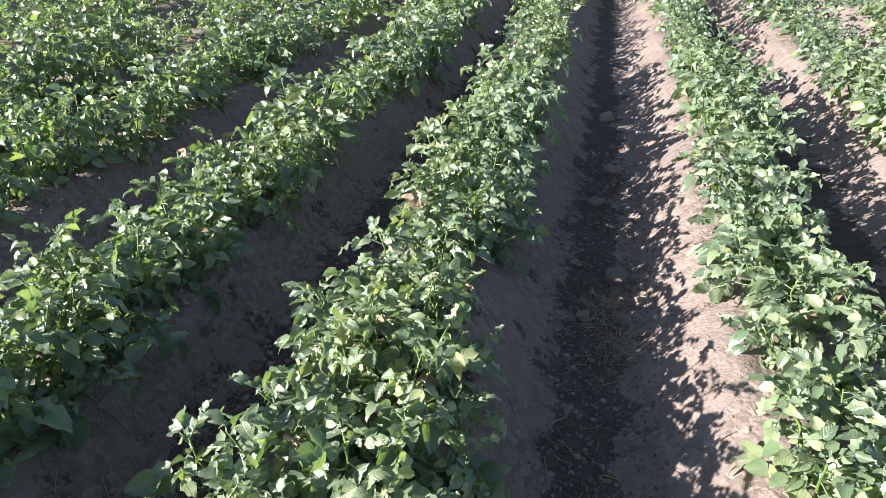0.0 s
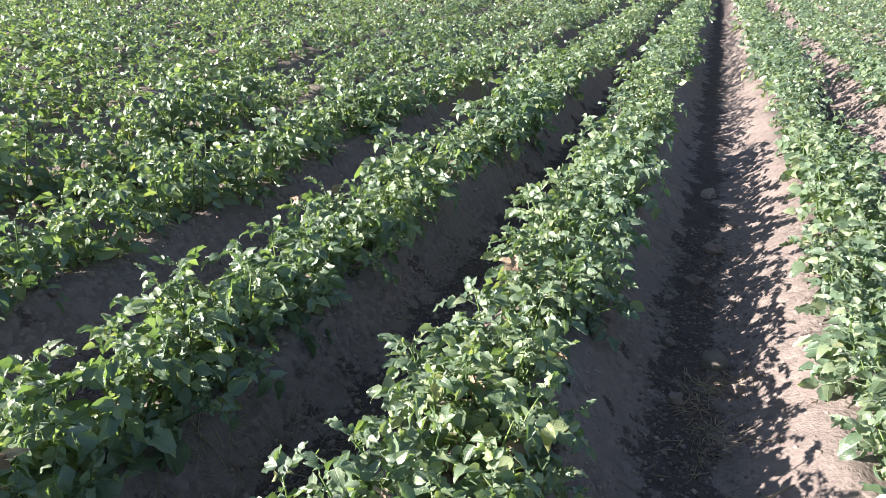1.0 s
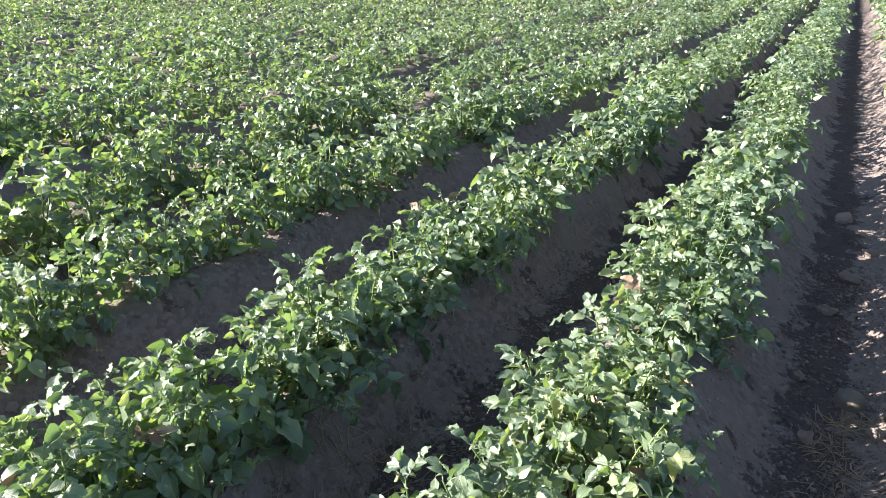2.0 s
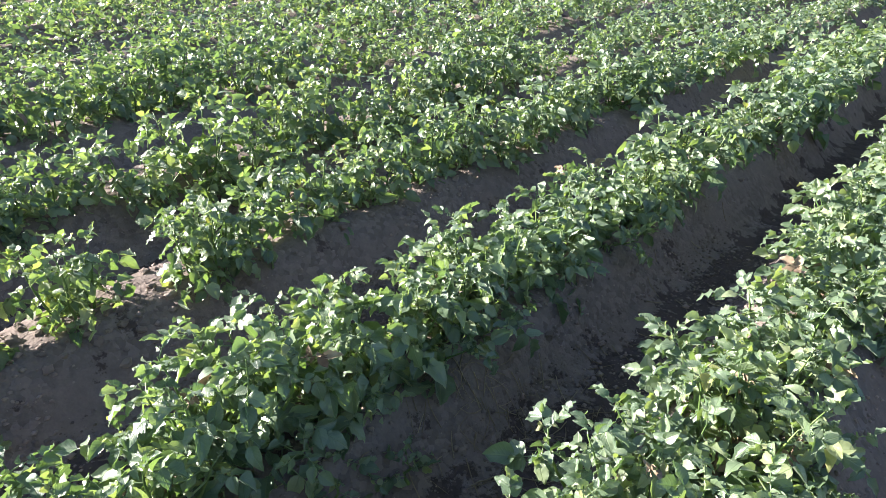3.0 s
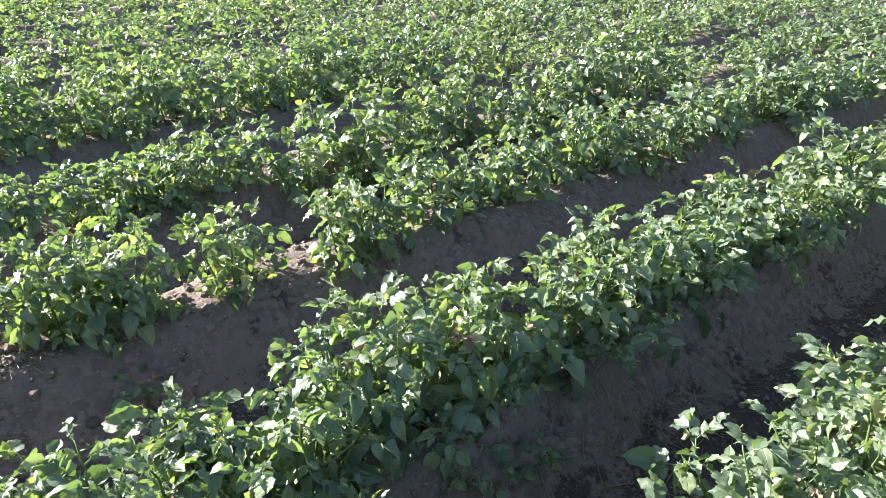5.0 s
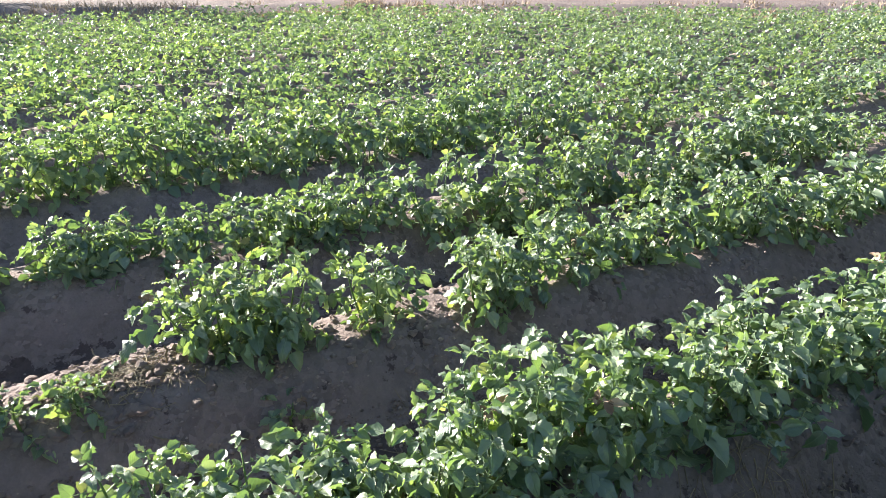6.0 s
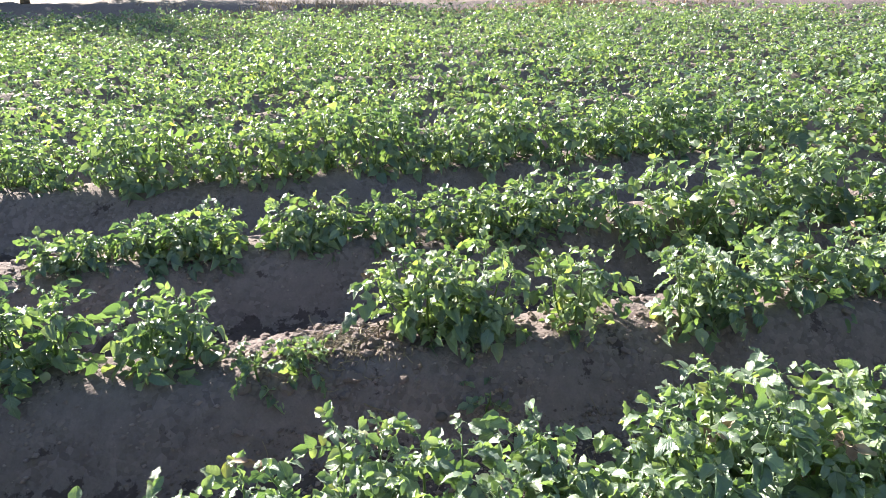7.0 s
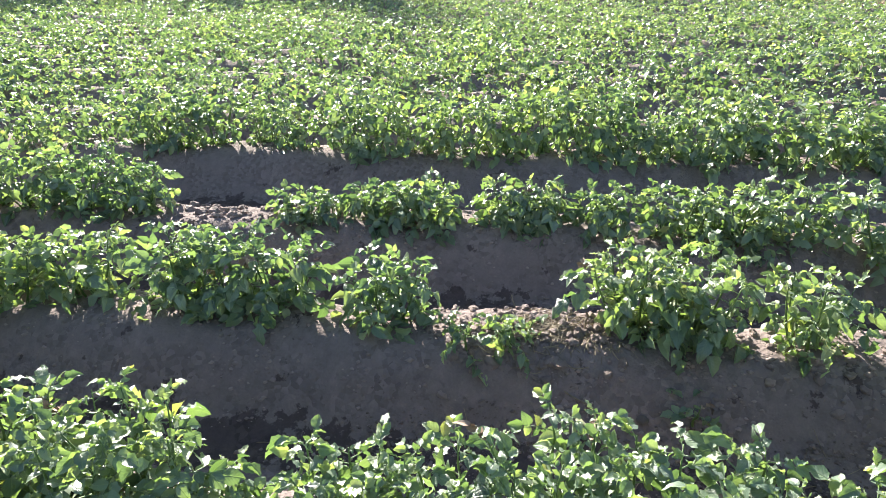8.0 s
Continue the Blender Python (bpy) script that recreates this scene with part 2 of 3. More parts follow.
gx = spaced((-420, -60, 60), (-60, -30, 5), (-30, -19.2, 0.6), (-19.2, -5.2, 0.16), (-5.2, -2.7, 0.05), (-2.7, 1.1, 0.027), (1.1, 4.2, 0.08), (4.2, 20, 1.5), (20, 60, 10), (60, 420, 60))
gy = spaced((-420, -60, 60), (-60, -18, 6), (-18, -3.2, 0.25), (-3.2, 4.2, 0.034), (4.2, 9, 0.12), (9, 28, 0.4), (28, 60, 4), (60, 420, 60))
XX, YY = np.meshgrid(gx, gy)
ZZ = ground_z(XX, YY)
nx, ny = len(gx), len(gy)
cell = (np.arange(ny - 1)[:, None] * nx + np.arange(nx - 1)[None, :]).ravel()
quads = np.stack([cell, cell + 1, cell + nx + 1, cell + nx], 1)
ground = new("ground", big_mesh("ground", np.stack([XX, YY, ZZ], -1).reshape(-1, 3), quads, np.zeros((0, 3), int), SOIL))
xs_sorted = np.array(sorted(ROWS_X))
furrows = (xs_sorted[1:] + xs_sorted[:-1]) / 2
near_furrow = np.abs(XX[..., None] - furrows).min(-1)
# 1 along each furrow's middle, falling to 0 about 0.19 m out
furrow_fade = np.clip(1.05 - near_furrow / 0.18, 0, 1) * (field_mask(XX, YY) > 0.5)
layer = ground.data.attributes.new("furrow_tone", "FLOAT", "POINT")
layer.data.foreach_set("value", furrow_fade.ravel().astype(np.float32))
tagged(ground, "dry pinkish-brown soil hilled into long straight ridges and furrows", "ground", kind="structure")


# ---- potato plants ----
def leaflet(length, width, fold, droop, wave, rings, phase=0.0):
    """One leaflet along +y from its foot: corners, faces, uv. rings: 5 the finest, 1 the roughest."""
    prof = {5: [(0.05, 0.52), (0.18, 0.90), (0.38, 1.0), (0.58, 0.88), (0.77, 0.61), (0.91, 0.32)], 4: [(0.10, 0.68), (0.34, 1.0), (0.62, 0.84), (0.86, 0.38)], 1: [(0.40, 1.0)]}[rings]
    across = (-1.0, -0.52, 0.0, 0.52, 1.0) if rings == 5 else (-1.0, 0.0, 1.0)
    n = len(across)
    curl = 0.55 * math.sin(phase * 1.9)          # margins rolled up or down
    twist = 0.5 * math.sin(phase * 5.3)
    v, uv = [(0, 0, 0)], [(0.5, 0)]
    for k, (s, w) in enumerate(prof):
        half_w = 0.5 * width * w * (1 + (0.06 * math.sin(phase * 2.3 + 2.6 * k) if rings > 1 else 0))
        z = -droop * s * s * length
        for a in across:
            cup = half_w * (abs(a) ** 1.5 if rings == 5 else abs(a)) * math.tan(fold) + half_w * curl * max(abs(a) - 0.5, 0)
            ripple = wave * length * math.sin(phase + (2.5 if rings == 5 else 3.1) * k * (1.0 if a < 0 else 1.27) + (2.0 if a > 0 else 0.0)) * a * a
            if rings == 5:
                ripple += 0.018 * length * math.sin(phase * 3.7 + 2.9 * k + 4.1 * a) * min(w * 1.2, 1.0)
            v.append((half_w * a, s * length * (1 - 0.03 * abs(a)), z + cup + ripple + twist * s * half_w * a))
            uv.append((0.5 + 0.5 * a * w, s))
    v.append((0.02 * length * math.sin(phase), length, -droop * length * 1.15))
    uv.append((0.5, 1))
    f = [(0, 2 + i, 1 + i) for i in range(n - 1)]
    for k in range(len(prof) - 1):
        a = 1 + n * k
        f += [(a + i, a + i + 1, a + i + 1 + n, a + i + n) for i in range(n - 1)]
    a, tip = 1 + n * (len(prof) - 1), len(v) - 1
    f += [(a + i, a + i + 1, tip) for i in range(n - 1)]
    return np.array(v), f, uv


def tube(points, radii, sides):
    """A tapered tube along points."""
    v, f = [], []
    pts = [Vector(p) for p in points]
    for k, p in enumerate(pts):
        d = (pts[min(k + 1, len(pts) - 1)] - pts[max(k - 1, 0)]).normalized()
        q = d.to_track_quat("Z", "Y")
        for j in range(sides):
            a = 2 * math.pi * j / sides
            v.append(tuple(p + q @ Vector((math.cos(a), math.sin(a), 0)) * radii[k]))
    for k in range(len(pts) - 1):
        for j in range(sides):
            a, b = k * sides + j, k * sides + (j + 1) % sides
            f.append((a, b, b + sides, a + sides))
    f.append(tuple(range((len(pts) - 1) * sides, len(pts) * sides)))
    return np.array(v), f


def compound_leaf(r, fine, rings=4):
    """A potato leaf on its stalk along +y: corners, faces, uv."""
    rachis = r.uniform(0.080, 0.112)
    rise, drop = r.uniform(0.2, 0.5), r.uniform(0.35, 0.8)
    at = lambda s: np.array([0.0, s * rachis, rachis * (rise * s - drop * s * s)])
    V, F, U = [], [], []

    def add(v, f, uv):
        n = sum(len(x) for x in V)
        V.append(v)
        F.extend([tuple(i + n for i in q) for q in f])
        U.extend(uv)

    if fine:
        tv, tf = tube([at(s) for s in (0, 0.5, 1)], [0.0026, 0.002, 0.001], 3)
        add(tv, tf, [(0.5, 0.5)] * len(tv))
    big = r.uniform(0.055, 0.079)
    pairs = [(1.0, 0, 1.0), (0.80, 1, r.uniform(0.75, 0.92)), (0.78, -1, r.uniform(0.75, 0.92)), (0.52, 1, r.uniform(0.55, 0.75)), (0.49, -1, r.uniform(0.55, 0.75))]
    if rings == 5:
        pairs += [(0.3, 1, r.uniform(0.3, 0.42)), (0.28, -1, r.uniform(0.3, 0.42))]
    for s, side, size in pairs:
        L = big * size
        v, f, uv = leaflet(L, L * r.uniform(0.60, 0.77), radians(r.uniform(4, 44)), r.uniform(-0.1, 0.6), r.uniform(0.05, 0.13), (4 if size < 0.74 else rings) if fine else 1, r.uniform(0, 6.28))
        slope = math.degrees(math.atan(rise - 2 * drop * s))
        m = pose(0, 0, 0, slope + r.normal(4, 24), r.normal(0, 30) + side * 6, -side * r.uniform(48, 72) + (r.uniform(-12, 12) if side == 0 else 0))
        R = np.array(m.to_3x3())
        add(v @ R.T + at(s), f, uv)
    return np.concatenate(V), F, U


lr = np.random.default_rng(5)
FINEST = [compound_leaf(lr, True, 5) for _ in range(20)]
FINE = [compound_leaf(lr, True) for _ in range(16)]
ROUGH = [compound_leaf(lr, False) for _ in range(10)]
DEAD_MESHES = [mesh_from("leaf", v * np.array([0.7, 0.9, 1.3]), f, DEAD, uv) for v, f, uv in FINEST[:4]]
LEAF_MESHES = [mesh_from("leaf", v, f, LEAF, uv) for v, f, uv in FINEST]


def shoot(r, tall, lean, turn, leaves, size):
    """A stalk that bends upright, large leaves below and a whorl of young ones on top: stalk points, stalk radii, and (pose, scale) of each leaf."""
    pts = []
    for k in range(6):
        s = k / 5
        out = tall * math.sin(lean) * (1.40 * s - 0.30 * s * s)
        pts.append((out * math.cos(turn) + r.normal(0, 0.004), out * math.sin(turn) + r.normal(0, 0.004), tall * math.cos(lean) * (0.86 * s + 0.14 * s * s) * 1.03 - 0.03 * (1 - s)))
    rad = [0.0055, 0.005, 0.0045, 0.0036, 0.0027, 0.0015]
    out = []
    az = r.uniform(0, 6.28)
    whorl = max(2, round(leaves * 0.42))
    for i in range(leaves):
        az += 2.4 + r.normal(0, 0.3)
        if i < leaves - whorl:
            s = 0.12 + 0.66 * (i + r.uniform(0.1, 0.9)) / (leaves - whorl)
            up, k = -24 + 26 * s + r.normal(0, 15), size * r.uniform(0.92, 1.22)
        else:
            q = (i - leaves + whorl + r.uniform(0, 0.8)) / whorl
            s = min(0.80 + 0.20 * q, 1.0)
            up, k = 2 + 46 * q + r.normal(0, 12), size * (0.92 - 0.34 * q) * r.uniform(0.85, 1.15)
        b = min(int(s * 5), 4)
        p = Vector(pts[b]).lerp(Vector(pts[b + 1]), s * 5 - b)
        out.append((Matrix.Translation(p) @ pose(0, 0, 0, 0, 0, math.degrees(az)) @ pose(0, 0, 0, min(up, 62), r.normal(0, 26), 0), k))
    return pts, rad, out


def plant_shoots(r, tall, wide, count, leaves, size=1.0, skirt=0):
    """The stalks of a plant; skirt: how many short ones sprawl low over the ridge."""
    for i in range(count + skirt):
        turn = 2 * math.pi * (i + r.uniform(-0.3, 0.3)) / count
        lean = radians(r.uniform(4, 16) if i == 0 else r.uniform(22, 48) * wide)
        length = tall * r.uniform(0.84, 1.02) * (0.97 if i == 0 else 0.93)
        if i >= count:
            turn = (0.35 + (i - count) * 2.6) + r.uniform(-0.7, 0.7)
            lean, length = radians(r.uniform(58, 74)), min(tall, 0.28) * r.uniform(0.55, 0.75)
        foot = Vector((0.035 * math.cos(turn), 0.045 * math.sin(turn), 0))
        yield foot, shoot(r, length, lean, turn, leaves if i < count else max(4, leaves - 3), size)


def joined(items, source):
    V, F, U, n = [], [], [], 0
    for m, k, which in items:
        v, f, uv = source[which]
        R = np.array(m.to_3x3()) * k
        V.append(v @ R.T + np.array(m.translation))
        F.extend([tuple(i + n for i in q) for q in f])
        U.extend(uv)
        n += len(v)
    return np.concatenate(V), F, U


def plant_close(x, y, tall, wide=1.0, count=5, leaves=8, size=1.0, seed=0, label="leafy green potato plant growing on a soil ridge", skirt=0):
    """A plant whose every stalk and leaf is a piece of its own."""
    r = np.random.default_rng(seed)
    thing = new("potato_plant")
    thing.location = (x, y, float(ground_z(x, y)) - 0.004)
    thing.rotation_euler = (0, 0, 0)
    for foot, (pts, rad, leaf_poses) in plant_shoots(r, tall, wide, count, leaves, size, skirt):
        v, f = tube(pts, rad, 6)
        stalk = part("stem", mesh_from("stem", v, f, STEM), thing, Matrix.Translation(foot))
        for m, k in leaf_poses:
            dead = r.random() < 0.008
            meshes = DEAD_MESHES if dead else LEAF_MESHES
            part("leaf", meshes[r.integers(len(meshes))], stalk, m @ Matrix.Diagonal((k, k, k, 1)), "brown withered leaf" if dead else "")
    return tagged(thing, label, "plant", "potato plants")


mr = np.random.default_rng(21)
SHOOTS = []
for _ in range(14):
    pts, rad, leaf_poses = shoot(mr, 0.29, radians(mr.uniform(15, 32)), 0.0, 12, 1.0)
    v, f = tube(pts, rad, 5)
    lv, lf, lu = joined([(m, k, int(mr.integers(len(FINE)))) for m, k in leaf_poses], FINE)
    SHOOTS.append((mesh_from("stem", v, f, STEM), mesh_from("foliage", lv, lf, LEAF, lu)))


TALL_SHOOTS = []
for _ in range(12):
    pts, rad, leaf_poses = shoot(mr, 0.36, radians(mr.uniform(14, 34)), 0.0, 12, 1.03)
    v, f = tube(pts, rad, 5)
    lv, lf, lu = joined([(m, k, int(mr.integers(len(FINE)))) for m, k in leaf_poses], FINE)
    TALL_SHOOTS.append((mesh_from("stem", v, f, STEM), mesh_from("foliage", lv, lf, LEAF, lu)))


def plant_mid(x, y, tall, seed):
    """A plant of several stalks, each with its foliage."""
    r = np.random.default_rng(seed)
    thing = new("potato_plant")
    thing.location = (x, y, float(ground_z(x, y)) - 0.004)
    pool, n, usual = (SHOOTS, 4 if r.random() < 0.5 else 5, 0.29) if x > -2.5 else (TALL_SHOOTS, 5, 0.36)
    for i in range(n):
        stem_me, leaf_me = pool[r.integers(len(pool))]
        turn = 360 * (i + r.uniform(-0.3, 0.3)) / n
        k = tall / usual * r.uniform(0.85, 1.1)
        m = pose(0, 0, 0, 0, 0, turn) @ pose(0.03, 0, 0, 0, r.uniform(-14, 10), 0) @ Matrix.Diagonal((k, k, k, 1))
        stalk = part("stem", stem_me, thing, m)
        part("foliage", leaf_me, stalk)
    return tagged(thing, "leafy green potato plant in a dense field row", "plant", "potato plants")


# plan of the plants: (y, height, spread, stalks) along the rows that lie nearest
close_plants = {
    3: [(-2.62, 0.27, 0.6, 5), (-2.38, 0.29, 0.5, 5), (-1.94, 0.31, 0.5, 5), (-1.74, 0.33, 0.5, 6), (-1.53, 0.27, 0.45, 4), (-1.14, 0.26, 0.55, 5),
        (-0.25, 0.32, 0.55, 6), (-0.07, 0.34, 0.5, 7), (0.32, 0.30, 0.35, 5), (0.75, 0.31, 0.4, 5), (0.92, 0.27, 0.8, 5), (1.28, 0.30, 0.8, 5), (1.60, 0.27, 0.8, 5), (1.98, 0.36, 0.8, 6), (2.28, 0.38, 0.8, 6)],
    4: [(-3.34, 0.35, 0.9, 6), (-3.02, 0.39, 0.9, 6), (-2.72, 0.29, 0.8, 5), (-1.78, 0.16, 0.8, 4), (-1.60, 0.13, 0.7, 3), (-1.36, 0.21, 0.6, 5), (-1.14, 0.23, 0.5, 5), (-0.73, 0.20, 0.5, 5), (-0.58, 0.18, 0.5, 4), (-0.26, 0.24, 0.4, 5), (0.06, 0.26, 0.8, 5), (0.30, 0.28, 0.9, 6), (0.58, 0.29, 0.9, 6)],
    2: [(-1.92, 0.28, 0.7, 5), (-1.72, 0.32, 0.7, 6), (-1.54, 0.33, 0.44, 5), (-1.35, 0.11, 0.5, 4), (-1.01, 0.26, 0.4, 6), (-0.76, 0.25, 0.44, 6), (-0.53, 0.36, 0.44, 7), (-0.36, 0.36, 0.40, 6), (-0.10, 0.22, 0.5, 5), (0.10, 0.26, 0.7, 6), (0.36, 0.36, 0.6, 8), (0.58, 0.32, 0.8, 6),
        (0.86, 0.32, 0.9, 6), (1.12, 0.31, 0.9, 6), (1.40, 0.31, 0.9, 6), (1.70, 0.29, 0.9, 5), (2.00, 0.30, 0.9, 6), (2.30, 0.30, 0.9, 6)],
    1: [(0.28, 0.29, 0.9, 6), (0.54, 0.33, 1.0, 7), (0.80, 0.34, 1.1, 8), (1.06, 0.31, 1.1, 7), (1.36, 0.27, 1.1, 7), (1.68, 0.26, 1.0, 6), (1.98, 0.29, 0.9, 6), (2.26, 0.36, 1.0, 7), (2.54, 0.37, 1.0, 7), (2.84, 0.28, 1.0, 6)],
    0: [(0.86, 0.21, 0.5, 4), (1.14, 0.23, 0.6, 5), (1.46, 0.26, 1.0, 6), (1.78, 0.26, 1.0, 6), (2.08, 0.26, 1.0, 6), (2.38, 0.26, 1.0, 6), (2.70, 0.25, 1.0, 6)],
}
row_x = {k: ROWS_X[k + 3] for k in range(len(ROWS_X) - 3)}
taken = {}
pr = np.random.default_rng(3)
count = 0
for x, y, tall, wide, stalks in ((-0.55, 0.80, 0.24, 1.0, 4), (-0.50, 0.52, 0.22, 1.0, 4), (-0.56, 1.34, 0.20, 1.0, 4), (-2.12, -0.82, 0.10, 1.0, 3), (-2.12, -0.68, 0.08, 1.0, 3), (-0.20, 0.95, 0.24, 1.0, 4), (-0.22, 0.62, 0.22, 1.0, 4)):
    count += 1
    plant_close(x, y, tall, wide, stalks, 9 if tall > 0.15 else 7, 1.0 if tall > 0.15 else 0.75, 700 + count)
SKIRT = {0: 0, 1: 1, 2: 1, 3: 0, 4: 0}
LEANING = {0: 0.01, 1: 0.01, 2: -0.02, 3: -0.005, 4: 0.02}
for row, plants in close_plants.items():
    for y, tall, wide, stalks in plants:
        count += 1
        plant_close(row_x[row] + LEANING[row] + pr.normal(0, 0.025), y, tall * 0.98, wide, stalks, 12, 0.8 if tall < 0.16 else 0.88 if wide < 0.45 else 1.0, 100 + count, skirt=(SKIRT[row] + (row == 2 and y > 0)) if tall > 0.16 else 0)
    ys = [p[0] for p in plants]
    taken[row] = (min(ys) - 0.16, max(ys) + 0.16)

for x, y, seed in ((-1.99, -0.10, 811), (-1.07, 0.66, 812), (-1.10, 0.47, 813)):
    plant_close(x, y, 0.08, 1.4, 3, 5, 0.6, seed, "small wilted potato sprig drooping on a ridge flank")

HERE = (-0.15, -0.3)
mid_spots, far_spots = [], []
for x in ROWS_X:
    row = ROWS_X.index(x) - 3
    y = -17.0 + pr.uniform(0, 0.3)
    while y < 27:
        y += pr.uniform(0.22, 0.32) if abs(x) < 5 else pr.uniform(0.30, 0.44)
        if row in taken and taken[row][0] < y < taken[row][1]:
            continue
        if field_mask(np.array(x), np.array(y)) < 0.9 or pr.random() < 0.006:
            continue
        dx, dy = x - HERE[0], y - HERE[1]
        d, a = math.hypot(dx, dy), math.degrees(math.atan2(-dx, dy))
        reach = 27
        if not (-34 < a < 145 or d < 4.0) or d > reach:
            continue
        (mid_spots if d < 5.6 else far_spots).append((d, x + 0.02 + pr.normal(0, 0.045), y))
mid_spots.sort()
for d, x, y in mid_spots[180:]:
    far_spots.append((d, x, y))
for i, (d, x, y) in enumerate(mid_spots[:180]):
    plant_mid(x + (0.10 if -3.4 < x < -2.9 else 0.0), y, (0.28 if x > -2.5 else 0.34) * pr.uniform(0.82, 1.2), 900 + i)

# the rest of the crop, out to the field's edge
fr = np.random.default_rng(8)
TEMPLATES = []
for kind in range(24):
    items = []
    for foot, (pts, rad, leaf_poses) in plant_shoots(fr, 0.29, 0.9, (5, 5, 4)[kind // 8], (9, 6, 4)[kind // 8], (0.95, 1.12, 1.35)[kind // 8]):
        items += [(Matrix.Translation(foot) @ m, k, int(fr.integers(len(ROUGH)))) for m, k in leaf_poses]
    v, f, _u = joined(items, ROUGH)
    TEMPLATES.append((v, np.array([q for q in f if len(q) == 4], int).reshape(-1, 4), np.array([q for q in f if len(q) == 3], int).reshape(-1, 3)))
V, Q, T, n = [], [], [], 0
for d, x, y in far_spots:
    v, q, t = TEMPLATES[fr.integers(8) + (16 if d > 13 else 8 if d > 7.5 else 0)]
    a, k = fr.uniform(0, 6.28), fr.uniform(0.74, 1.22) * (1 + 0.22 * float(value_noise(x, y, 1.2, 15)))
    R = np.array([[math.cos(a), -math.sin(a), 0], [math.sin(a), math.cos(a), 0], [0, 0, fr.uniform(0.9, 1.1)]]) * k
    V.append(v @ R.T + np.array([x, y, float(ground_z(x, y))]))
    Q.append(q + n)
    T.append(t + n)
    n += len(v)
crop = new("potato_crop", big_mesh("potato_crop", np.concatenate(V), np.concatenate(Q), np.concatenate(T), LEAF_FAR))
tagged(crop, "dense green potato crop covering the far rows", "crop", kind="stuff")


# ---- loose things on the soil ----
def lump(seed, rough=0.22, level=1, flat=0.75):
    bm = bmesh.new()
    bmesh.ops.create_icosphere(bm, subdivisions=level, radius=1.0)
    off = Vector((seed * 3.1, seed * 1.7, seed * 0.9))
    for v in bm.verts:
        n = noise.noise(v.co * 1.4 + off) + 0.7 * noise.noise(v.co * 3.3 + off)
        v.co = v.co * (1 + rough * n)
        v.co.z *= flat
    return bm


def lump_mesh(name, seed, mat, rough=0.25, level=1, flat=0.75, smooth=False):
    bm = lump(seed, rough, level, flat)
    me = bpy.data.meshes.new(name)
    bm.to_mesh(me)
    bm.free()
    me.polygons.foreach_set("use_smooth", np.full(len(me.polygons), smooth))
    me.materials.append(mat)
    return me


cr = np.random.default_rng(41)
CLODS = [lump_mesh("clod", i, CLOD, 0.5, 2, 0.72, False) for i in range(8)]


def clod(x, y, size):
    me = CLODS[cr.integers(4 if size > 0.03 else 8)]
    ob = part("clod", me, ground, Matrix.Translation((x, y, float(ground_z(x, y)) + size * 0.25)) @ pose(0, 0, 0, cr.uniform(-25, 25), cr.uniform(-25, 25), cr.uniform(0, 360)) @ Matrix.Diagonal((size, size * cr.uniform(0.75, 1.1), size * cr.uniform(0.8, 1.0), 1)))
    return ob


def crest_clods(row, y0, y1, n, big=0.03, spread=0.16):
    for _ in range(n):
        clod(row_x[row] + cr.normal(0.03, spread * 0.6), cr.uniform(y0, y1), 0.75 * big * cr.uniform(0.2, 1.0) ** 2 + 0.006)


crest_clods(3, -0.98, -0.30, 130, 0.027, 0.20)
crest_clods(3, 0.08, 0.66, 46, 0.024)
crest_clods(3, 1.0, 2.3, 22, 0.024)
crest_clods(4, -2.55, -1.85, 85, 0.034, 0.20)
crest_clods(4, -1.8, 0.6, 24, 0.03)
crest_clods(2, 0.2, 3.4, 34, 0.026)
crest_clods(0, 0.9, 3.0, 14, 0.012, 0.24)
crest_clods(1, 0.4, 3.0, 28, 0.026, 0.26)
for x, y, size in ((0.30, 2.05, 0.03), (0.10, 1.95, 0.028), (0.05, 2.3, 0.03), (0.24, 1.35, 0.025), (0.12, 2.9, 0.04), (0.2, 3.3, 0.045), (0.3, 3.7, 0.04), (0.16, 4.2, 0.05)):
    clod(x, y, size)

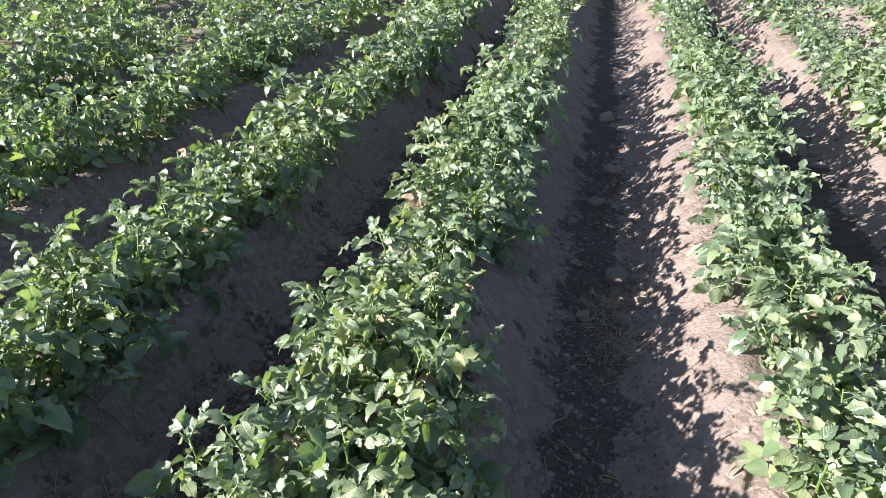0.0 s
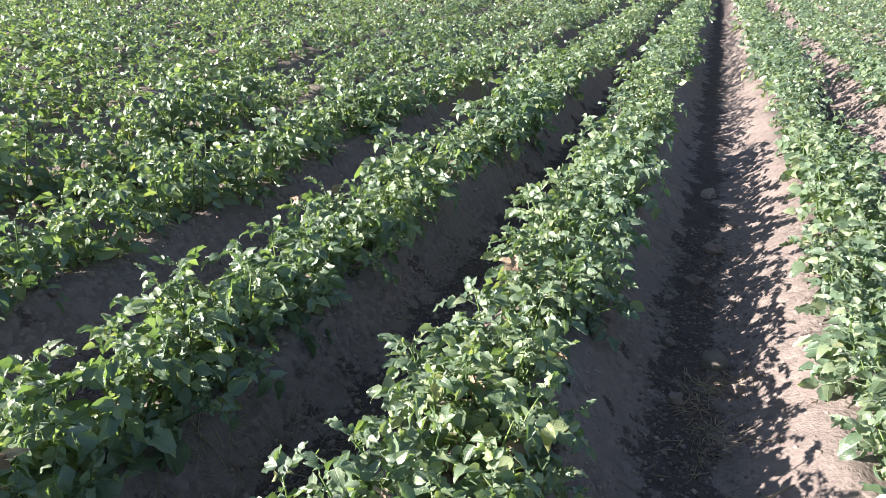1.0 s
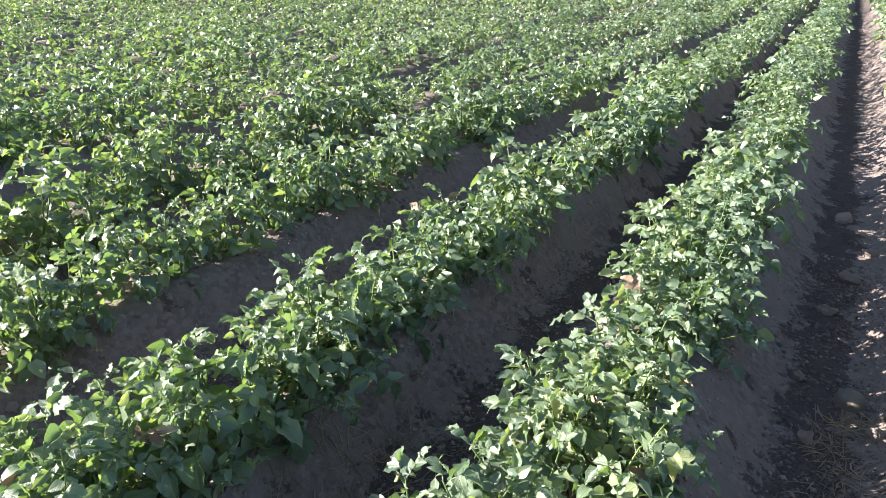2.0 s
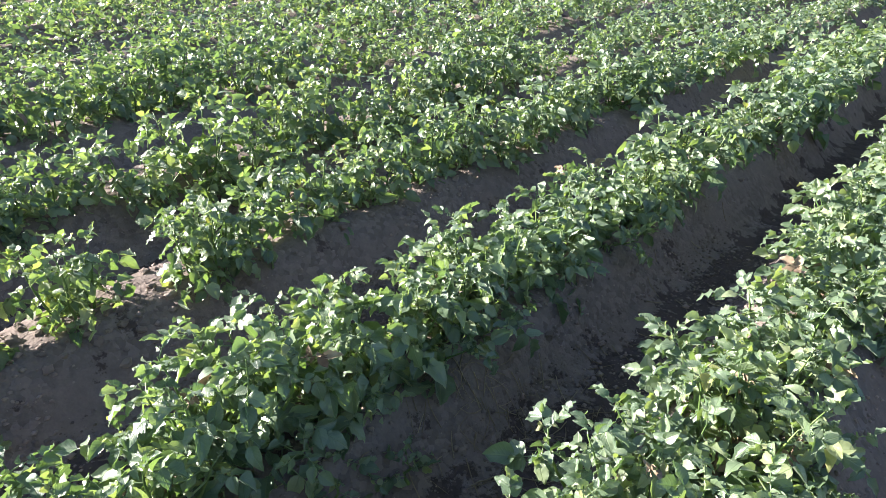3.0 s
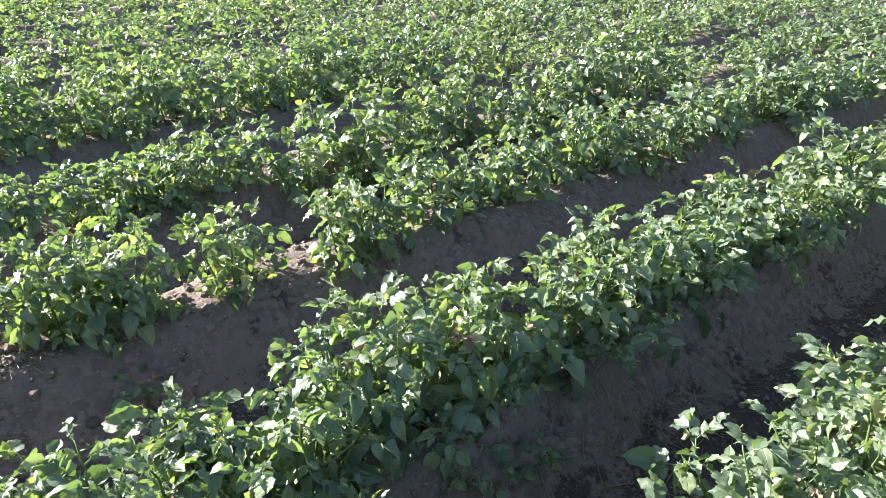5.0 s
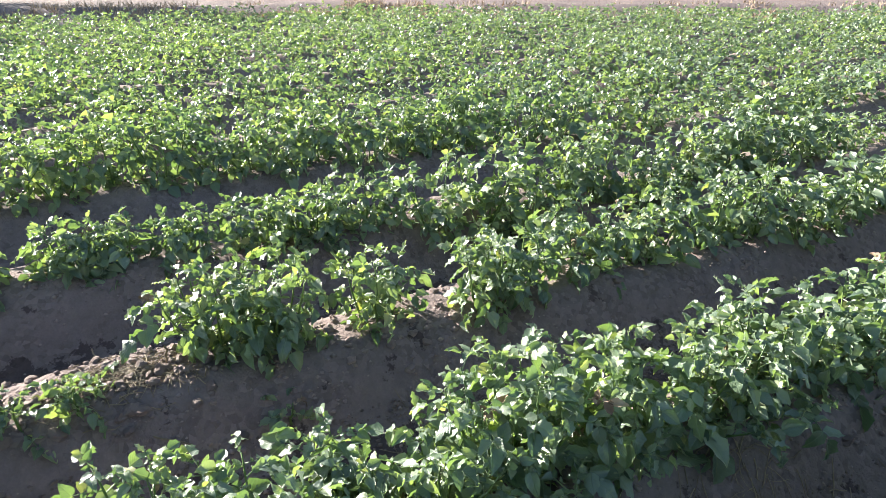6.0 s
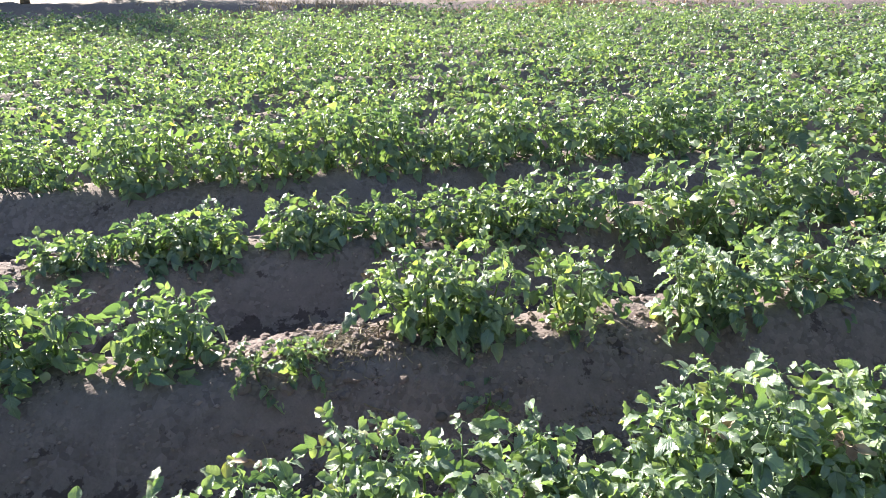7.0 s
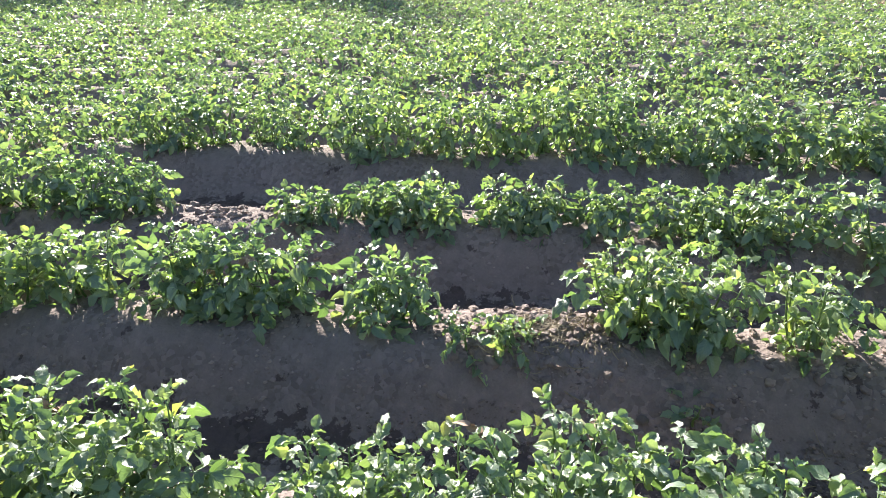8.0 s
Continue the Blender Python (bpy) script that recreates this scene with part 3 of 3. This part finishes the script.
# fine crumbs over crests, flanks and furrows
def crumbs(name, n, box, small, large, seed, mat, label, sparse=(0.34, 0.85)):
    r = np.random.default_rng(seed)
    octa = np.array([(1, 0, 0), (-1, 0, 0), (0, 1, 0), (0, -1, 0), (0, 0, 1), (0, 0, -1)], float)
    tri = np.array([(0, 2, 4), (2, 1, 4), (1, 3, 4), (3, 0, 4), (2, 0, 5), (1, 2, 5), (3, 1, 5), (0, 3, 5)])
    x, y = r.uniform(box[0], box[1], n), r.uniform(box[2], box[3], n)
    keep = value_noise(x, y, 0.25, seed) + 0.8 * value_noise(x, y, 0.06, seed + 1) > r.uniform(-1.0, 1.0, n) * 0.9
    keep &= ~((x > sparse[0]) & (x < sparse[1]) & (r.random(n) < 0.88))          # the packed flank that faces the sun
    x, y = x[keep], y[keep]
    z = ground_z(x, y)
    size = small + (large - small) * r.random(len(x)) ** 3
    ang = r.uniform(0, 6.28, len(x))
    sc = r.uniform(0.65, 1.2, (len(x), 6, 1)) * size[:, None, None]
    v = octa[None] * sc * np.array([1.0, 1.0, 0.7])
    ca, sa = np.cos(ang)[:, None], np.sin(ang)[:, None]
    vx, vy = v[..., 0] * ca - v[..., 1] * sa, v[..., 0] * sa + v[..., 1] * ca
    V = np.stack([vx + x[:, None], vy + y[:, None], v[..., 2] + z[:, None] + 0.1 * size[:, None]], -1).reshape(-1, 3)
    T = (tri[None] + 6 * np.arange(len(x))[:, None, None]).reshape(-1, 3)
    ob = new(name, big_mesh(name, V, np.zeros((0, 4), int), T, mat, True))
    return tagged(ob, label, "soil crumbs", kind="stuff")


crumbs("soil_crumbs", 42000, (-3.6, 1.1, -2.6, 3.6), 0.003, 0.014, 51, CLOD, "small dry crumbs of soil scattered over ridges and furrows")


# crumbs in the darker clod colour along three furrow floors
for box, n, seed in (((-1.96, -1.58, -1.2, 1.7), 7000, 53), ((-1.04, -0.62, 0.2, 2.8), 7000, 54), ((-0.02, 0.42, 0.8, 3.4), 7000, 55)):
    crumbs("soil_crumbs", n, box, 0.003, 0.013, seed, DARKER_CLOD, "darker crumbly broken soil along the foot of a ridge")
crumbs("soil_clods", 2600, (-2.2, 0.2, -1.2, 2.4), 0.006, 0.020, 57, CLOD, "loose crumbly soil clods on ridge flanks and furrow floors")


def straws(name, n, spots, seed, label, mat=STRAW, long=(0.03, 0.11), up=0.008):
    """Loose dry stalks, each a thin bent four-sided rod, lying on the soil."""
    r = np.random.default_rng(seed)
    V, Q, k = [], [], 0
    for _ in range(n):
        cx0, cy0, sx, sy = spots[r.integers(len(spots))]
        x, y, L, a = r.normal(cx0, sx), r.normal(cy0, sy), r.uniform(*long), r.uniform(0, 6.28)
        w = r.uniform(0.0009, 0.0021)
        bend = r.normal(0, 0.2)
        for j in range(4):
            s = j / 3 - 0.5
            px, py = x + L * s * math.cos(a + bend * s), y + L * s * math.sin(a + bend * s)
            pz = float(ground_z(px, py)) + up * r.uniform(0.2, 1.0)
            nx_, ny_ = -math.sin(a) * w, math.cos(a) * w
            V += [(px + nx_, py + ny_, pz), (px, py, pz + w), (px - nx_, py - ny_, pz), (px, py, pz - w)]
            if j:
                b = k + 4 * j
                Q += [(b - 4 + i, b - 4 + (i + 1) % 4, b + (i + 1) % 4, b + i) for i in range(4)]
        k += 16
    ob = new(name, big_mesh(name, np.array(V), np.array(Q), np.zeros((0, 3), int), mat, True))
    return tagged(ob, label, "straw", kind="stuff")


straws("straw_litter", 480, [(-2.20, -0.50, 0.06, 0.10), (-2.22, -0.58, 0.05, 0.08)], 61, "reddish dry straw lying on a bare stretch of ridge", long=(0.025, 0.075))
straws("straw_scatter", 560, [(-1.74, 0.1, 0.10, 0.6), (-0.80, 1.0, 0.07, 0.5), (0.12, 0.9, 0.08, 0.3), (0.24, 2.10, 0.05, 0.04), (0.17, 1.93, 0.035, 0.08), (0.20, 1.76, 0.05, 0.10), (-0.96, 1.08, 0.06, 0.12), (-1.12, 0.97, 0.04, 0.10), (0.16, 1.2, 0.10, 0.3), (-0.85, 1.5, 0.12, 0.9), (-1.75, 0.6, 0.12, 0.8), (-0.85, 0.8, 0.12, 0.4)], 62, "thin dry straw scattered in the furrows")


def stick(x, y, length, turn, tilt=0.0, thick=0.003, lift=0.006):
    r = np.random.default_rng(int(abs(x * 1000 + y * 77)) % 9973)
    pts = [(length * (k / 5 - 0.5), r.normal(0, 0.003), r.normal(0, 0.002)) for k in range(6)]
    v, f = tube(pts, [thick * q for q in (1.0, 1.0, 0.95, 0.9, 0.85, 0.7)], 6)
    ob = new("stick", mesh_from("stick", v, f, STRAW))
    ob.matrix_basis = Matrix.Translation((x, y, float(ground_z(x, y)) + lift)) @ pose(0, 0, 0, 0, tilt, turn)
    return tagged(ob, "thin dry stick lying on the soil", "stick", "dry sticks")


for args in ((-1.0, 2.0, 0.12, 40, 8), (-0.91, 0.87, 0.13, 75, 12), (-1.99, -0.46, 0.16, 60, 14), (-2.76, -0.68, 0.12, 30, 30), (-2.70, -0.60, 0.10, 70, 40), (0.395, 1.50, 0.17, 38, -14), (0.06, 1.42, 0.10, 55, 10), (-1.72, 0.62, 0.09, 120, 10)):
    stick(*args)
stub = stick(-2.24, -0.42, 0.08, 0, 80, 0.004, 0.03)


def boulder(name, x, y, size, seed, label, flat=0.75, sink=0.3):
    me = lump_mesh(name, seed, STONE, 0.14, 3, flat, True)
    ob = new(name, me)
    ob.matrix_basis = Matrix.Translation((x, y, float(ground_z(x, y)) + size * (flat - sink) * 0.8)) @ pose(0, 0, 0, 0, 0, seed * 40) @ Matrix.Diagonal((size, size * 0.9, size, 1))
    return tagged(ob, label, "stone")


boulder("stone", 0.22, 2.22, 0.052, 4, "rounded grey stone half sunk in the furrow")
boulder("stone", -1.96, -0.24, 0.020, 7, "small pale stone on the flank of a ridge")
for x, y, size, seed in ((-0.03, 2.47, 0.013, 8), (-0.01, 2.44, 0.009, 9), (-0.16, 2.39, 0.010, 10), (-0.05, 2.52, 0.008, 11)):
    boulder("stone", x, y, size, seed, "small pale pebble on the flank of a ridge")

# ---- beyond the field: dry grass on a low bank, unseen trees added for shade ----
gr = np.random.default_rng(71)
V, T, k = [], [], 0
for _ in range(15000):
    if gr.random() < 0.6:
        x, y = -19.5 - abs(gr.normal(0, 2.0)), gr.uniform(-9, 9)
    else:
        s = gr.uniform(0, 1)
        x, y = -19.4 + 12 * s - abs(gr.normal(0, 1.6)), 4.5 + 21 * s + abs(gr.normal(0, 1.6))
    if float(field_edge(x, y)) > -0.15 or value_noise(x, y, 1.1, 77) < -0.05:
        continue
    z, a, h = float(ground_z(x, y)), gr.uniform(0, 6.28), gr.uniform(0.05, 0.26)
    w, dx, dy = gr.uniform(0.008, 0.022), gr.normal(0, 0.12), gr.normal(0, 0.12)
    V += [(x - w * math.cos(a), y - w * math.sin(a), z), (x + w * math.cos(a), y + w * math.sin(a), z), (x + dx, y + dy, z + h)]
    T.append((k, k + 1, k + 2))
    k += 3
grass = new("dry_grass", big_mesh("dry_grass", np.array(V), np.zeros((0, 4), int), np.array(T), DRY_GRASS, False))
tagged(grass, "pale dry grass on the bank beyond the field", "grass", kind="stuff")


def tree(x, y, tall, seed):
    r = np.random.default_rng(seed)
    thing = new("tree")
    z0 = float(ground_z(x, y)) - 0.05
    thing.location = (x, y, z0)
    trunk = [(r.normal(0, 0.06) * k, r.normal(0, 0.06) * k, tall * 0.62 * k / 5) for k in range(6)]
    v, f = tube(trunk, [0.22, 0.18, 0.15, 0.12, 0.09, 0.06], 9)
    part("trunk", mesh_from("trunk", v, f, BARK), thing)
    V, T, n = [], [], 0
    for i in range(9):
        k = 0.8 + 4.2 * i / 9
        p = Vector(trunk[int(k)]).lerp(Vector(trunk[int(k) + 1]), k - int(k))
        a, L = i * 2.4 + r.normal(0, 0.3), tall * r.uniform(0.2, 0.32)
        q = [p + Vector((math.cos(a) * L * s, math.sin(a) * L * s, L * (0.9 * s + 0.1 * s * s))) for s in (0, 0.35, 0.7, 1)]
        v, f = tube(q, [0.07, 0.055, 0.04, 0.015], 6)
        part("limb", mesh_from("limb", v, f, BARK), thing)
        for _ in range(700):
            s = r.uniform(0.25, 1.1)
            c = q[0].lerp(q[3], s) + Vector(r.normal(0, 0.5, 3) * (0.5 + s))
            u, w = r.normal(0, 0.17, 3), r.normal(0, 0.13, 3)
            V += [c - Vector(u), c + Vector(w), c + Vector(u)]
            T.append((n, n + 1, n + 2))
            n += 3
    part("crown", big_mesh("crown", np.array([tuple(p) for p in V]), np.zeros((0, 4), int), np.array(T), LEAF_FAR, False), thing)
    return tagged(thing, "unseen leafy tree beyond the field bank, added to shade the far crop", "tree", "trees beyond the field")


# out of view; placed so that their shade reaches the bank and far rows
for i, (x, y, tall) in enumerate(((-36.0, -24.4, 10.6), (-36.4, -19.8, 10.8), (-36.6, -15.2, 10.6), (-38.0, -11.4, 10.4))):
    tree(x, y, tall, 300 + i)
